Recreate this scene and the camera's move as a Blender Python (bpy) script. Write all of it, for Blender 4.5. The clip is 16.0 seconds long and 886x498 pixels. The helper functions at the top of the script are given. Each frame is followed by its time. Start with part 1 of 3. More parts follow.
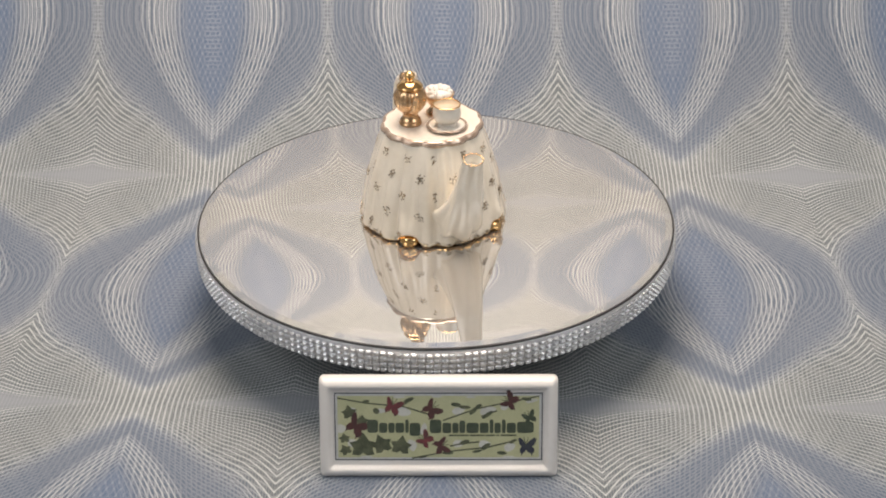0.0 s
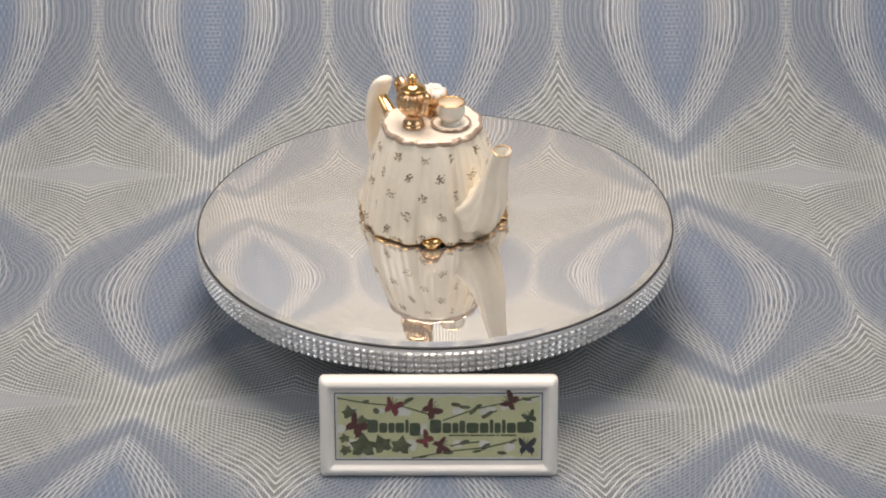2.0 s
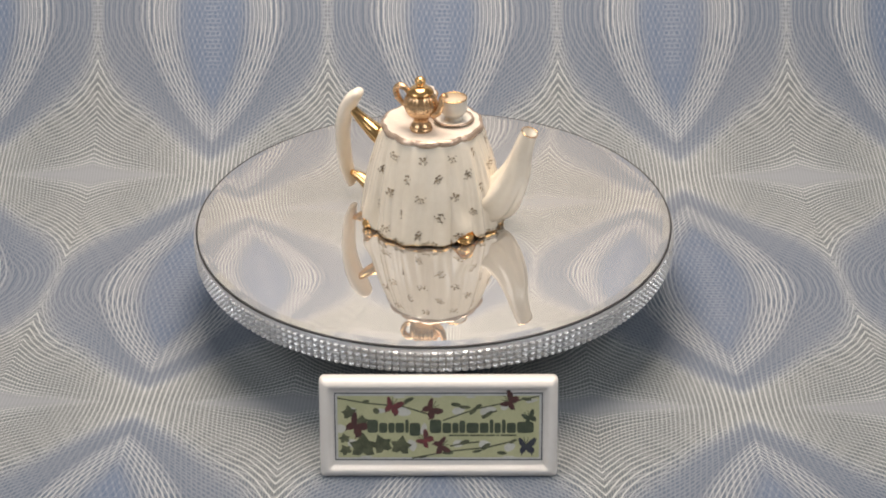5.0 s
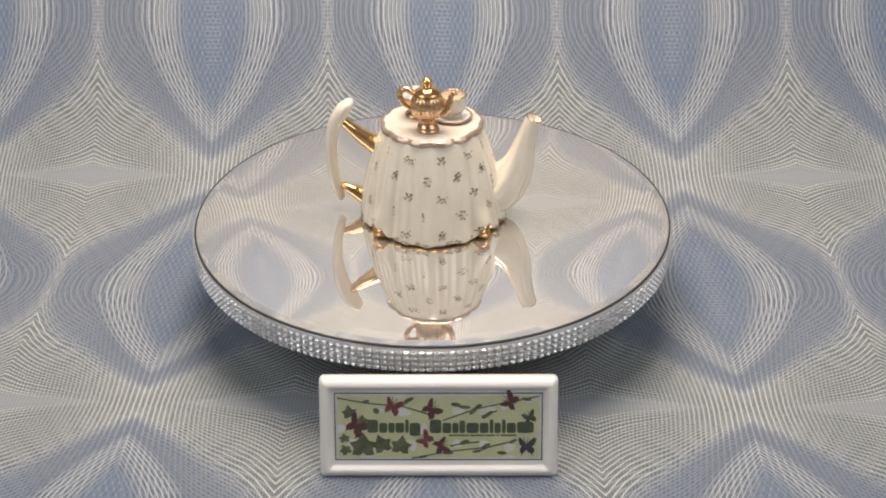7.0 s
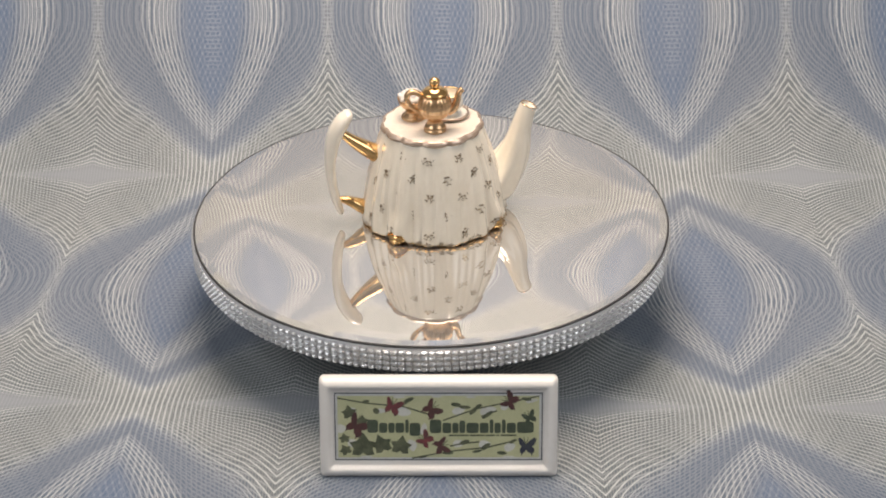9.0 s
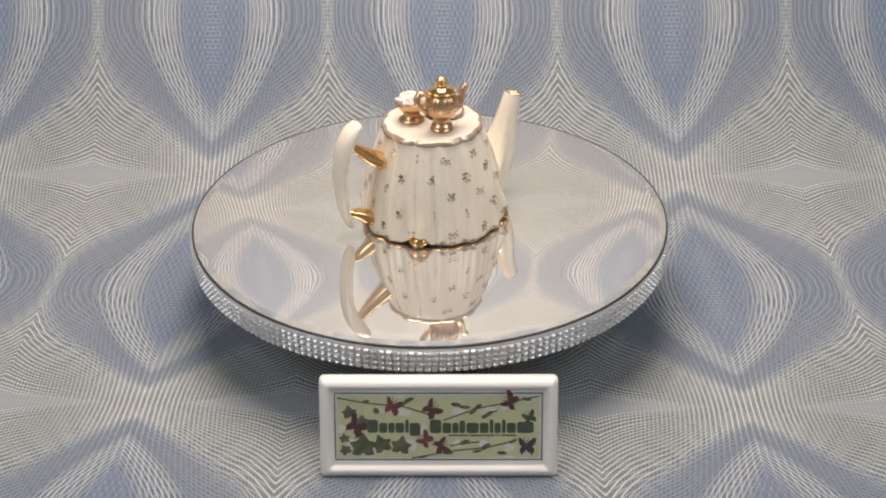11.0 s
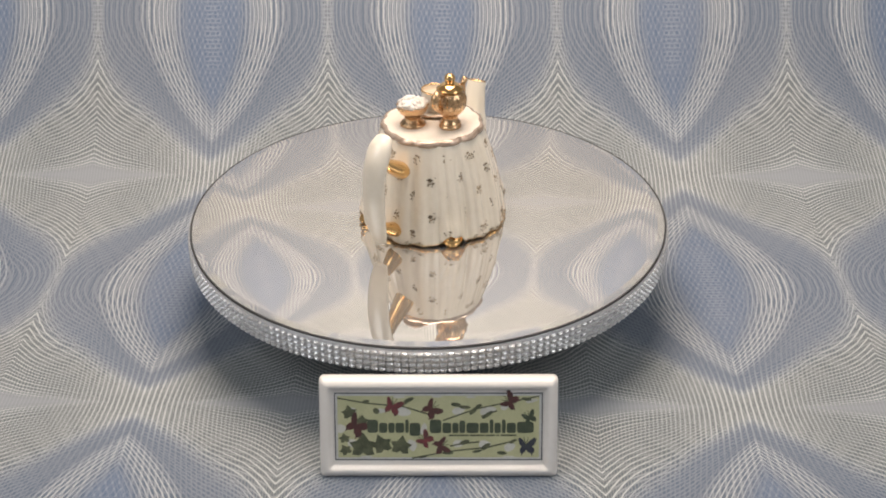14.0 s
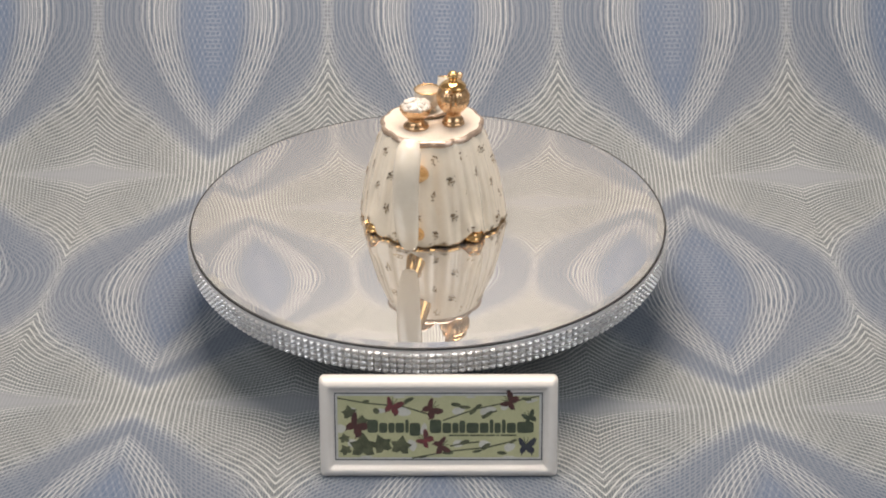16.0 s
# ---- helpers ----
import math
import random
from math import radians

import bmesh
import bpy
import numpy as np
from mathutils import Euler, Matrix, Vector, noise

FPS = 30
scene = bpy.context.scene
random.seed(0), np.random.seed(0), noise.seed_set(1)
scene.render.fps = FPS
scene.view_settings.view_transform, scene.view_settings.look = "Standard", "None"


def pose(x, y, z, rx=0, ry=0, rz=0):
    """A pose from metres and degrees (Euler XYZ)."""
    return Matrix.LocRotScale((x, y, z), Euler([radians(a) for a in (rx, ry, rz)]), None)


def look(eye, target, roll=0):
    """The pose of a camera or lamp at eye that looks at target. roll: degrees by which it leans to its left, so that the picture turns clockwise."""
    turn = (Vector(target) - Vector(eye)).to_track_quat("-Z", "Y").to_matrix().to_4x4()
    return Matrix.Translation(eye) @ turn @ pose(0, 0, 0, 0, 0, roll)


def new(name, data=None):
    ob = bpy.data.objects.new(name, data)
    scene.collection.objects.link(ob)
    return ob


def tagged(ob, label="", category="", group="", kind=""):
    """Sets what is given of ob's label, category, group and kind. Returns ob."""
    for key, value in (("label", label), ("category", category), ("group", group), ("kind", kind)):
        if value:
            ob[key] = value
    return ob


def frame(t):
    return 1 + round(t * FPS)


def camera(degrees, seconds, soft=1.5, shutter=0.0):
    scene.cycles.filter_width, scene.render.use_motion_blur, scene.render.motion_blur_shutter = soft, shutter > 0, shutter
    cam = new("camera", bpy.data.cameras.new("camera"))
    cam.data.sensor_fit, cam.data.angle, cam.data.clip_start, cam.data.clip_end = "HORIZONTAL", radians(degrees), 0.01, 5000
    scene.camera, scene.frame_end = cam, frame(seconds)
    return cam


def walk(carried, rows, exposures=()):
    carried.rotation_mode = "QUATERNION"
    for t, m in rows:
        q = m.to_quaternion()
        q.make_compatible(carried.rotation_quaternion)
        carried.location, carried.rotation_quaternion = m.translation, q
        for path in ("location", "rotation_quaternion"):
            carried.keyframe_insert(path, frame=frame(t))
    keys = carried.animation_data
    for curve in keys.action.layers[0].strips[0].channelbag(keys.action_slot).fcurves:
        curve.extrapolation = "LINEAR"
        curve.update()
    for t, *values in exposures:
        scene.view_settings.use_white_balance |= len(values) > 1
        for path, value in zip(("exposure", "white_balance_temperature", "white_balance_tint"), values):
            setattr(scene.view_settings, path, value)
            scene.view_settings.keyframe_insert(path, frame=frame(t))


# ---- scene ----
cam = camera(37.28, 16.0, soft=1.95)
EYE = Vector((0.0038, -0.7350, 0.4703))
AIM = Vector((math.sin(0.00442) * math.cos(0.53669), math.cos(0.00442) * math.cos(0.53669), -math.sin(0.53669)))
VIEW = look(EYE, EYE + AIM, -0.635)
walk(cam, [(0.0, VIEW), (16.0, VIEW)], exposures=[(0.0, 0.0), (16.0, 0.0)])

# ---- measures of the plan ----
MIRROR_Z = 0.060          # top of the mirror above the cloth
SPIN = 9.289              # degrees a second
PITCH_U, PITCH_V = 0.1770, 0.2639   # repeat of the cloth's print

# ---- world and lamps ----
world = bpy.data.worlds.new("world")
scene.world = world
world.use_nodes = True
world.node_tree.nodes["Background"].inputs["Color"].default_value = (0.9, 0.93, 1.0, 1)
world.node_tree.nodes["Background"].inputs["Strength"].default_value = 0.0


def lamp(name, place, target, size, power, color):
    data = bpy.data.lights.new(name, "AREA")
    data.shape, data.size, data.energy, data.color = "DISK", size, power, color
    ob = new(name, data)
    ob.matrix_world = look(place, target)
    return ob


lamp("hanging_lamp", (0.0, 0.14, 0.82), (0.0, 0.24, 0.10), 0.52, 9.1, (1.0, 0.845, 0.715))
lamp("side_lamp", (-0.66, -0.44, 0.78), (-0.06, -0.08, 0.02), 0.60, 3.15, (0.95, 0.965, 1.0))
lamp("side_lamp", (0.66, -0.44, 0.78), (0.06, -0.08, 0.02), 0.60, 2.95, (0.95, 0.965, 1.0))


# ---- node helpers ----
class Sum:
    """A number in a node tree, to write formulas with."""

    def __init__(self, tree, socket):
        self.tree, self.socket = tree, socket

    def op(self, kind, *others, clamp=False):
        node = self.tree.nodes.new("ShaderNodeMath")
        node.operation, node.use_clamp = kind, clamp
        for i, value in enumerate((self, *others)):
            if isinstance(value, Sum):
                self.tree.links.new(value.socket, node.inputs[i])
            else:
                node.inputs[i].default_value = value
        return Sum(self.tree, node.outputs[0])

    def __add__(self, b): return self.op("ADD", b)
    def __sub__(self, b): return self.op("SUBTRACT", b)
    def __mul__(self, b): return self.op("MULTIPLY", b)
    def __pow__(self, b): return self.op("POWER", b)
    def pingpong(self, b): return self.op("PINGPONG", b)
    def sin(self): return self.op("SINE")
    def cos(self): return self.op("COSINE")
    def least(self, b): return self.op("MINIMUM", b)
    def most(self, b): return self.op("MAXIMUM", b)

    def ramp(self, low, high):
        node = self.tree.nodes.new("ShaderNodeMapRange")
        node.interpolation_type = "SMOOTHSTEP"
        self.tree.links.new(self.socket, node.inputs["Value"])
        node.inputs["From Min"].default_value, node.inputs["From Max"].default_value = low, high
        return Sum(self.tree, node.outputs["Result"])


def blend(tree, factor, a, b):
    node = tree.nodes.new("ShaderNodeMix")
    node.data_type = "RGBA"
    for key, value in ((0, factor), (6, a), (7, b)):
        if isinstance(value, Sum):
            tree.links.new(value.socket, node.inputs[key])
        elif isinstance(value, tuple):
            node.inputs[key].default_value = (*value, 1)
        elif isinstance(value, float):
            node.inputs[key].default_value = value
        else:
            tree.links.new(value, node.inputs[key])
    return node.outputs[2]


def noise_sum(tree, scale, detail=3.0, coords="Object"):
    where = tree.nodes.new("ShaderNodeTexCoord")
    node = tree.nodes.new("ShaderNodeTexNoise")
    node.inputs["Scale"].default_value, node.inputs["Detail"].default_value = scale, detail
    tree.links.new(where.outputs[coords], node.inputs["Vector"])
    return Sum(tree, node.outputs["Fac"])


def blank(name):
    mat = bpy.data.materials.new(name)
    mat.use_nodes = True
    return mat, mat.node_tree, mat.node_tree.nodes["Principled BSDF"]


def surface(name, color, other=None, rough=0.4, metal=0.0, scale=60.0, rough_span=0.12, bump=0.0, bump_scale=400.0, coat=0.0):
    """Two colours mixed by noise, uneven gloss and fine relief."""
    mat, tree, shader = blank(name)
    other = other or tuple(c * 0.85 for c in color)
    coarse, fine = noise_sum(tree, scale), noise_sum(tree, scale * 7.0, 4.0)
    mixed = (coarse * 0.65 + fine * 0.35).ramp(0.35, 0.65)
    tree.links.new(blend(tree, mixed, color, other), shader.inputs["Base Color"])
    tree.links.new((fine * rough_span + (rough - rough_span * 0.5)).socket, shader.inputs["Roughness"])
    shader.inputs["Metallic"].default_value = metal
    shader.inputs["Coat Weight"].default_value = coat
    shader.inputs["Coat Roughness"].default_value = 0.05
    if bump:
        node = tree.nodes.new("ShaderNodeBump")
        node.inputs["Strength"].default_value, node.inputs["Distance"].default_value = bump, 0.0006
        tree.links.new(noise_sum(tree, bump_scale, 3.0).socket, node.inputs["Height"])
        tree.links.new(node.outputs["Normal"], shader.inputs["Normal"])
    return mat


def cloth_material():
    """A mirrored print of crossing cream strings on grey and blue."""
    mat, tree, shader = blank("string_print_cloth")
    uv = tree.nodes.new("ShaderNodeUVMap")
    split = tree.nodes.new("ShaderNodeSeparateXYZ")
    tree.links.new(uv.outputs["UV"], split.inputs[0])
    u, v = Sum(tree, split.outputs[0]), Sum(tree, split.outputs[1])
    wob = noise_sum(tree, 220.0, 2.0, "UV") - 0.5
    across = u.pingpong(PITCH_U / 2) * (2 / PITCH_U)        # 0 on the spines, 1 on the knots' columns
    along = v.pingpong(PITCH_V / 2) * (2 / PITCH_V)         # 0 on the knots' rows, 1 on the ovals' rows
    rounder = across.ramp(0.08, 0.55)
    t = (across + ((across ** 1.35) - across) * rounder) * 0.567
    rise = (along * (math.pi / 2)).sin().most(0.0)
    s = t + rise ** 0.47

    def inside(low, a, b, high):
        return s.ramp(low, a) * (s.ramp(b, high) * -1.0 + 1.0)

    def lines(phase, low, high):
        return ((phase * (2 * math.pi)).cos()).ramp(low, high)

    def count(total):
        return total.least(0.60) * 22.0 + (total - 0.60).most(0.0).least(0.38) * 36.0 + (total - 0.98).most(0.0).least(0.18) * 64.0 + (total - 1.16).most(0.0) * 44.0

    roofs = inside(0.32, 0.42, 0.93, 1.06)
    band = inside(0.88, 1.03, 1.10, 1.22)
    ring = inside(1.13, 1.22, 1.27, 1.43)
    core = s.ramp(1.27, 1.43)
    thick = lines(count(s) + wob * 0.3, 0.40, 1.05)
    thin = lines(count(s) + wob * 0.3, 0.45, 1.06)
    first = thin + (thick - thin) * s.ramp(1.10, 1.17)
    # strings that stand upright on the knots' rows and bow out round the ovals
    bow = along.ramp(-0.05, 0.95) * 0.68
    warped = across + bow * across * (across * -1.0 + 1.0)
    upright = lines(warped * 42.0 - (warped * warped) * 8.0 + wob * 0.3, 0.15, 1.0)
    # a third set that crosses the first at a narrow angle
    slant = lines(count(t * 0.72 + rise ** 0.60 + 0.06) + wob * 0.3, 0.20, 1.05)
    net = lines(across * 22.0 + along * 13.0 + wob * 0.8, 0.1, 1.0) + lines(across * 22.0 - along * 13.0 + wob * 0.8, 0.1, 1.0)
    near = (along.ramp(0.06, 0.42) * -1.0 + 1.0)
    upright_power = near * (across.ramp(0.35, 0.95) * 0.38 + 0.12) * (s.ramp(0.95, 1.08) * -0.65 + 1.0) + roofs * 0.22 + band * 0.15 + ring * 0.34 + core * 0.06
    first_power = roofs * (across.ramp(0.05, 0.40) * -0.20 + 0.80) + band * 0.14 + ring * 0.74 + core * 0.10
    slant_power = band * 0.22 + ring * 0.22 + core * 0.05 + roofs * s.ramp(0.62, 0.9) * 0.30
    # little cross marks along the spines and the ovals' axes
    marks = lines(along * 40.0 + wob * 0.6, 0.1, 1.0)
    axis = (across.ramp(0.03, 0.08) * -1.0 + 1.0) * along.ramp(0.66, 0.76) * 1.5 + across.ramp(0.88, 0.96) * along.ramp(0.55, 0.75)
    ground = blend(tree, s.ramp(0.88, 1.06) * 0.75, (0.130, 0.148, 0.158), (0.112, 0.144, 0.210))
    ground = blend(tree, core, ground, (0.110, 0.150, 0.230))
    ground = blend(tree, ring * 0.5, ground, (0.116, 0.142, 0.186))
    ground = blend(tree, (s.ramp(0.26, 0.56) * -1.0 + 1.0) * 0.85, ground, (0.285, 0.305, 0.33))
    strings = (first * first_power).most(slant * slant_power).most(upright * upright_power.least(0.80)).most(marks * axis * 0.22).most(net * core * 0.12)
    strings = strings + (first * first_power) * (upright * upright_power) * 0.5
    thread = noise_sum(tree, 700.0, 3.0, "UV").ramp(0.25, 0.75) * 0.35 + 0.72
    strings = strings * thread
    stain = noise_sum(tree, 9.0, 3.0, "UV")
    colour = blend(tree, strings, ground, (0.68, 0.695, 0.685))
    colour = blend(tree, stain.ramp(0.4, 0.75) * 0.10, colour, (0.33, 0.32, 0.31))
    tree.links.new(colour, shader.inputs["Base Color"])
    shader.inputs["Roughness"].default_value = 0.75
    shader.inputs["Specular IOR Level"].default_value = 0.25
    node = tree.nodes.new("ShaderNodeBump")
    node.inputs["Strength"].default_value, node.inputs["Distance"].default_value = 0.25, 0.0004
    tree.links.new(noise_sum(tree, 1500.0, 2.0, "UV").socket, node.inputs["Height"])
    tree.links.new(node.outputs["Normal"], shader.inputs["Normal"])
    return mat


def mirror_material():
    """Silvered glass with a thin, uneven pale matt film mixed in."""
    mat, tree, shader = blank("silvered_mirror")
    shader.inputs["Base Color"].default_value = (0.785, 0.76, 0.72, 1)
    shader.inputs["Metallic"].default_value = 1.0
    tree.links.new((noise_sum(tree, 30.0) * 0.02 + 0.006).socket, shader.inputs["Roughness"])
    # pale diffuse layer that lifts and flattens the mirror's tones
    veil = tree.nodes.new("ShaderNodeBsdfDiffuse")
    veil.inputs["Color"].default_value = (0.80, 0.79, 0.78, 1)
    mix = tree.nodes.new("ShaderNodeMixShader")
    film = noise_sum(tree, 14.0, 5.0) * 0.08 + noise_sum(tree, 900.0, 2.0).ramp(0.62, 0.75) * 0.08 + 0.09
    tree.links.new(film.socket, mix.inputs[0])
    tree.links.new(shader.outputs[0], mix.inputs[1])
    tree.links.new(veil.outputs[0], mix.inputs[2])
    tree.links.new(mix.outputs[0], tree.nodes["Material Output"].inputs["Surface"])
    return mat


def gem_material():
    mat, tree, shader = blank("clear_acrylic_gem")
    shader.inputs["Base Color"].default_value = (0.95, 0.95, 0.95, 1)
    shader.inputs["Metallic"].default_value = 0.35
    shader.inputs["Transmission Weight"].default_value = 0.40
    shader.inputs["IOR"].default_value = 1.49
    tree.links.new((noise_sum(tree, 300.0) * 0.08 + 0.12).socket, shader.inputs["Roughness"])
    return mat


CLOTH = cloth_material()
MIRROR = mirror_material()
GEM = gem_material()
CHINA = surface("cream_glazed_china", (0.87, 0.80, 0.68), (0.82, 0.745, 0.62), rough=0.18, scale=45, rough_span=0.08, coat=0.25)
TOP_CHINA = surface("blush_glazed_china", (0.75, 0.68, 0.59), (0.69, 0.60, 0.51), rough=0.3, scale=80, bump=0.5, bump_scale=420)
CUP_CHINA = surface("white_glazed_china", (0.82, 0.79, 0.71), (0.76, 0.72, 0.64), rough=0.18, scale=90, coat=0.6)
GOLD = surface("bright_gold_lustre", (0.86, 0.57, 0.26), (0.80, 0.49, 0.20), rough=0.12, metal=0.92, scale=90, rough_span=0.06)
OLD_GOLD = surface("rubbed_rose_gold_lustre", (0.76, 0.51, 0.29), (0.58, 0.37, 0.20), rough=0.25, metal=0.86, scale=210, rough_span=0.16, bump=0.25, bump_scale=500)
DULL_GOLD = surface("worn_brown_gold_trim", (0.58, 0.46, 0.37), (0.42, 0.32, 0.245), rough=0.24, metal=0.55, scale=260)
SPRIG = surface("grey_gold_transfer", (0.22, 0.18, 0.14), (0.42, 0.31, 0.18), rough=0.28, metal=0.8, scale=300)
# lighter copy of the sprig transfer, its gold glint put into the colour
GLINT_SPRIG = surface("glinting_gold_transfer", (0.46, 0.36, 0.23), (0.56, 0.45, 0.32), rough=0.25, metal=0.5, scale=300)
SUGAR = surface("white_sugar", (0.80, 0.76, 0.70), (0.72, 0.66, 0.60), rough=0.5, scale=300, bump=0.4, bump_scale=1200)
TEA = surface("pale_tea", (0.62, 0.50, 0.36), rough=0.12, scale=100)
RIM = surface("silver_rim_band", (0.80, 0.80, 0.81), rough=0.3, metal=0.5, scale=80)
DARK = surface("dark_plastic", (0.035, 0.034, 0.034), rough=0.5, scale=80)
PLAQUE = surface("white_plaque_glaze", (0.85, 0.82, 0.78), (0.81, 0.775, 0.73), rough=0.32, scale=40, coat=0.15)
PRINT = surface("pale_green_print", (0.57, 0.57, 0.345), (0.50, 0.51, 0.30), rough=0.4, scale=120)
PRINT_WHITE = surface("white_petal_print", (0.66, 0.66, 0.60), rough=0.4, scale=200)
PRINT_LEAF = surface("dark_green_print", (0.070, 0.082, 0.050), (0.140, 0.150, 0.090), rough=0.4, scale=250)
PRINT_RED = surface("crimson_print", (0.24, 0.06, 0.065), (0.11, 0.05, 0.05), rough=0.4, scale=350)
PRINT_MAROON = surface("maroon_print", (0.125, 0.05, 0.045), (0.075, 0.04, 0.04), rough=0.4, scale=350)
PRINT_SLATE = surface("slate_blue_print", (0.040, 0.042, 0.065), (0.06, 0.07, 0.08), rough=0.4, scale=350)
PRINT_TEXT = surface("deep_green_print", (0.060, 0.078, 0.052), (0.085, 0.105, 0.07), rough=0.4, scale=250)
PRINT_EDGE = surface("light_border_print", (0.62, 0.63, 0.62), rough=0.4, scale=200)
# paleness chosen for how much fill the unseen shell bounces back
BOUNCE_PAINT = surface("pale_bounce_paint", (0.60, 0.60, 0.59), rough=0.8, scale=3)


# ---- mesh helpers ----
def part(name, bm, material, parent=None, label="", smooth=True):
    mesh = bpy.data.meshes.new(name)
    bm.normal_update()
    bm.to_mesh(mesh)
    bm.free()
    mesh.materials.append(material)
    if smooth:
        mesh.polygons.foreach_set("use_smooth", [True] * len(mesh.polygons))
    ob = new(name, mesh)
    if parent:
        ob.parent = parent
    if label:
        tagged(ob, label)
    return ob


def skin(bm, rings, closed_ring=True, cap_start=False, cap_end=False):
    """Faces between rings of points of equal number."""
    made = [[bm.verts.new(p) for p in ring] for ring in rings]
    for a, b in zip(made, made[1:]):
        n = len(a)
        for i in range(n if closed_ring else n - 1):
            j = (i + 1) % n
            bm.faces.new((a[i], a[j], b[j], b[i]))
    if cap_start:
        bm.faces.new(list(reversed(made[0])))
    if cap_end:
        bm.faces.new(made[-1])
    return made


def lathe(profile, n=48, flute=None):
    """profile: (radius, height) from below upwards; flute(angle, height) scales the radius."""
    bm = bmesh.new()
    rings = []
    for r, z in profile:
        ring = []
        for i in range(n):
            a = 2 * math.pi * i / n
            k = flute(a, z) if flute else 1.0
            ring.append((r * k * math.cos(a), r * k * math.sin(a), z))
        rings.append(ring)
    skin(bm, rings, True, True, True)
    return bm


def smooth_path(knots, steps):
    """Catmull-Rom through tuples of numbers."""
    pts = [np.array(k, float) for k in knots]
    pts = [2 * pts[0] - pts[1]] + pts + [2 * pts[-1] - pts[-2]]
    out = []
    for i in range(1, len(pts) - 2):
        a, b, c, d = pts[i - 1:i + 3]
        for j in range(steps):
            t = j / steps
            out.append(0.5 * (2 * b + (c - a) * t + (2 * a - 5 * b + 4 * c - d) * t * t + (3 * b - a - 3 * c + d) * t ** 3))
    out.append(pts[-2])
    return out


def tube(knots, n=24, steps=6, caps=(True, True), shape=None, round_ends=(False, False)):
    """A tube in the plane y=0 through (x, z, half thickness in the plane, half width across)."""
    path = smooth_path(knots, steps)
    bm, rings = bmesh.new(), []
    for i, (x, z, a, b) in enumerate(path):
        p, q = path[max(i - 1, 0)], path[min(i + 1, len(path) - 1)]
        way = Vector((q[0] - p[0], 0, q[1] - p[1])).normalized()
        side = Vector((way.z, 0, -way.x))
        ring = []
        for k in range(n):
            w = 2 * math.pi * k / n
            m = shape(w, i / (len(path) - 1)) if shape else 1.0
            ring.append(Vector((x, 0, z)) + side * (a * m * math.cos(w)) + Vector((0, b * m * math.sin(w), 0)))
        rings.append(ring)
    for end, at, sign in ((0, 0, -1), (1, -1, 1)):
        if round_ends[end]:
            x, z, a, b = path[at]
            p, q = (path[0], path[1]) if at == 0 else (path[-2], path[-1])
            way = Vector((q[0] - p[0], 0, q[1] - p[1])).normalized() * sign
            mid = Vector((x, 0, z))
            extra = []
            for k in (0.35, 0.7, 0.93):
                f = math.sqrt(1 - k * k)
                extra.append([mid + (Vector(pt) - mid) * f + way * (a * k) for pt in rings[at]])
            rings = list(reversed(extra)) + rings if at == 0 else rings + extra
    skin(bm, rings, True, caps[0], caps[1])
    bmesh.ops.recalc_face_normals(bm, faces=bm.faces)
    return bm


def ball(radius, scale=(1, 1, 1), place=(0, 0, 0), seg=20):
    bm = bmesh.new()
    bmesh.ops.create_uvsphere(bm, u_segments=seg, v_segments=seg // 2, radius=radius)
    bmesh.ops.scale(bm, vec=scale, verts=bm.verts)
    bmesh.ops.translate(bm, vec=place, verts=bm.verts)
    return bm


def absorb(bm, other, m=None):
    """Adds the bmesh other to bm."""
    mesh = bpy.data.meshes.new("scrap")
    other.to_mesh(mesh)
    other.free()
    if m:
        mesh.transform(m)
    bm.from_mesh(mesh)
    bpy.data.meshes.remove(mesh)
    return bm


def empty(name, label, category):
    return tagged(new(name), label, category)


# ---- the setting ----
def sweep_line():
    """The cloth's line from front to back: (arc length, y, z)."""
    def ease(w):
        w = min(max(w, 0.0), 1.0)
        return w * w * (3 - 2 * w)
    out, y, z, s, step = [], -0.95, 0.0, -0.95, 0.01
    while s < 1.25:
        out.append((s, y, z))
        step = 0.02 if s < 0.0 else 0.005
        turn = radians(56 * ease((s - 0.05) / 0.195) + 4 * ease((s - 0.245) / 0.25) + 22 * ease((s - 0.55) / 0.3))
        y, z, s = y + step * math.cos(turn), z + step * math.sin(turn), s + step
    return out


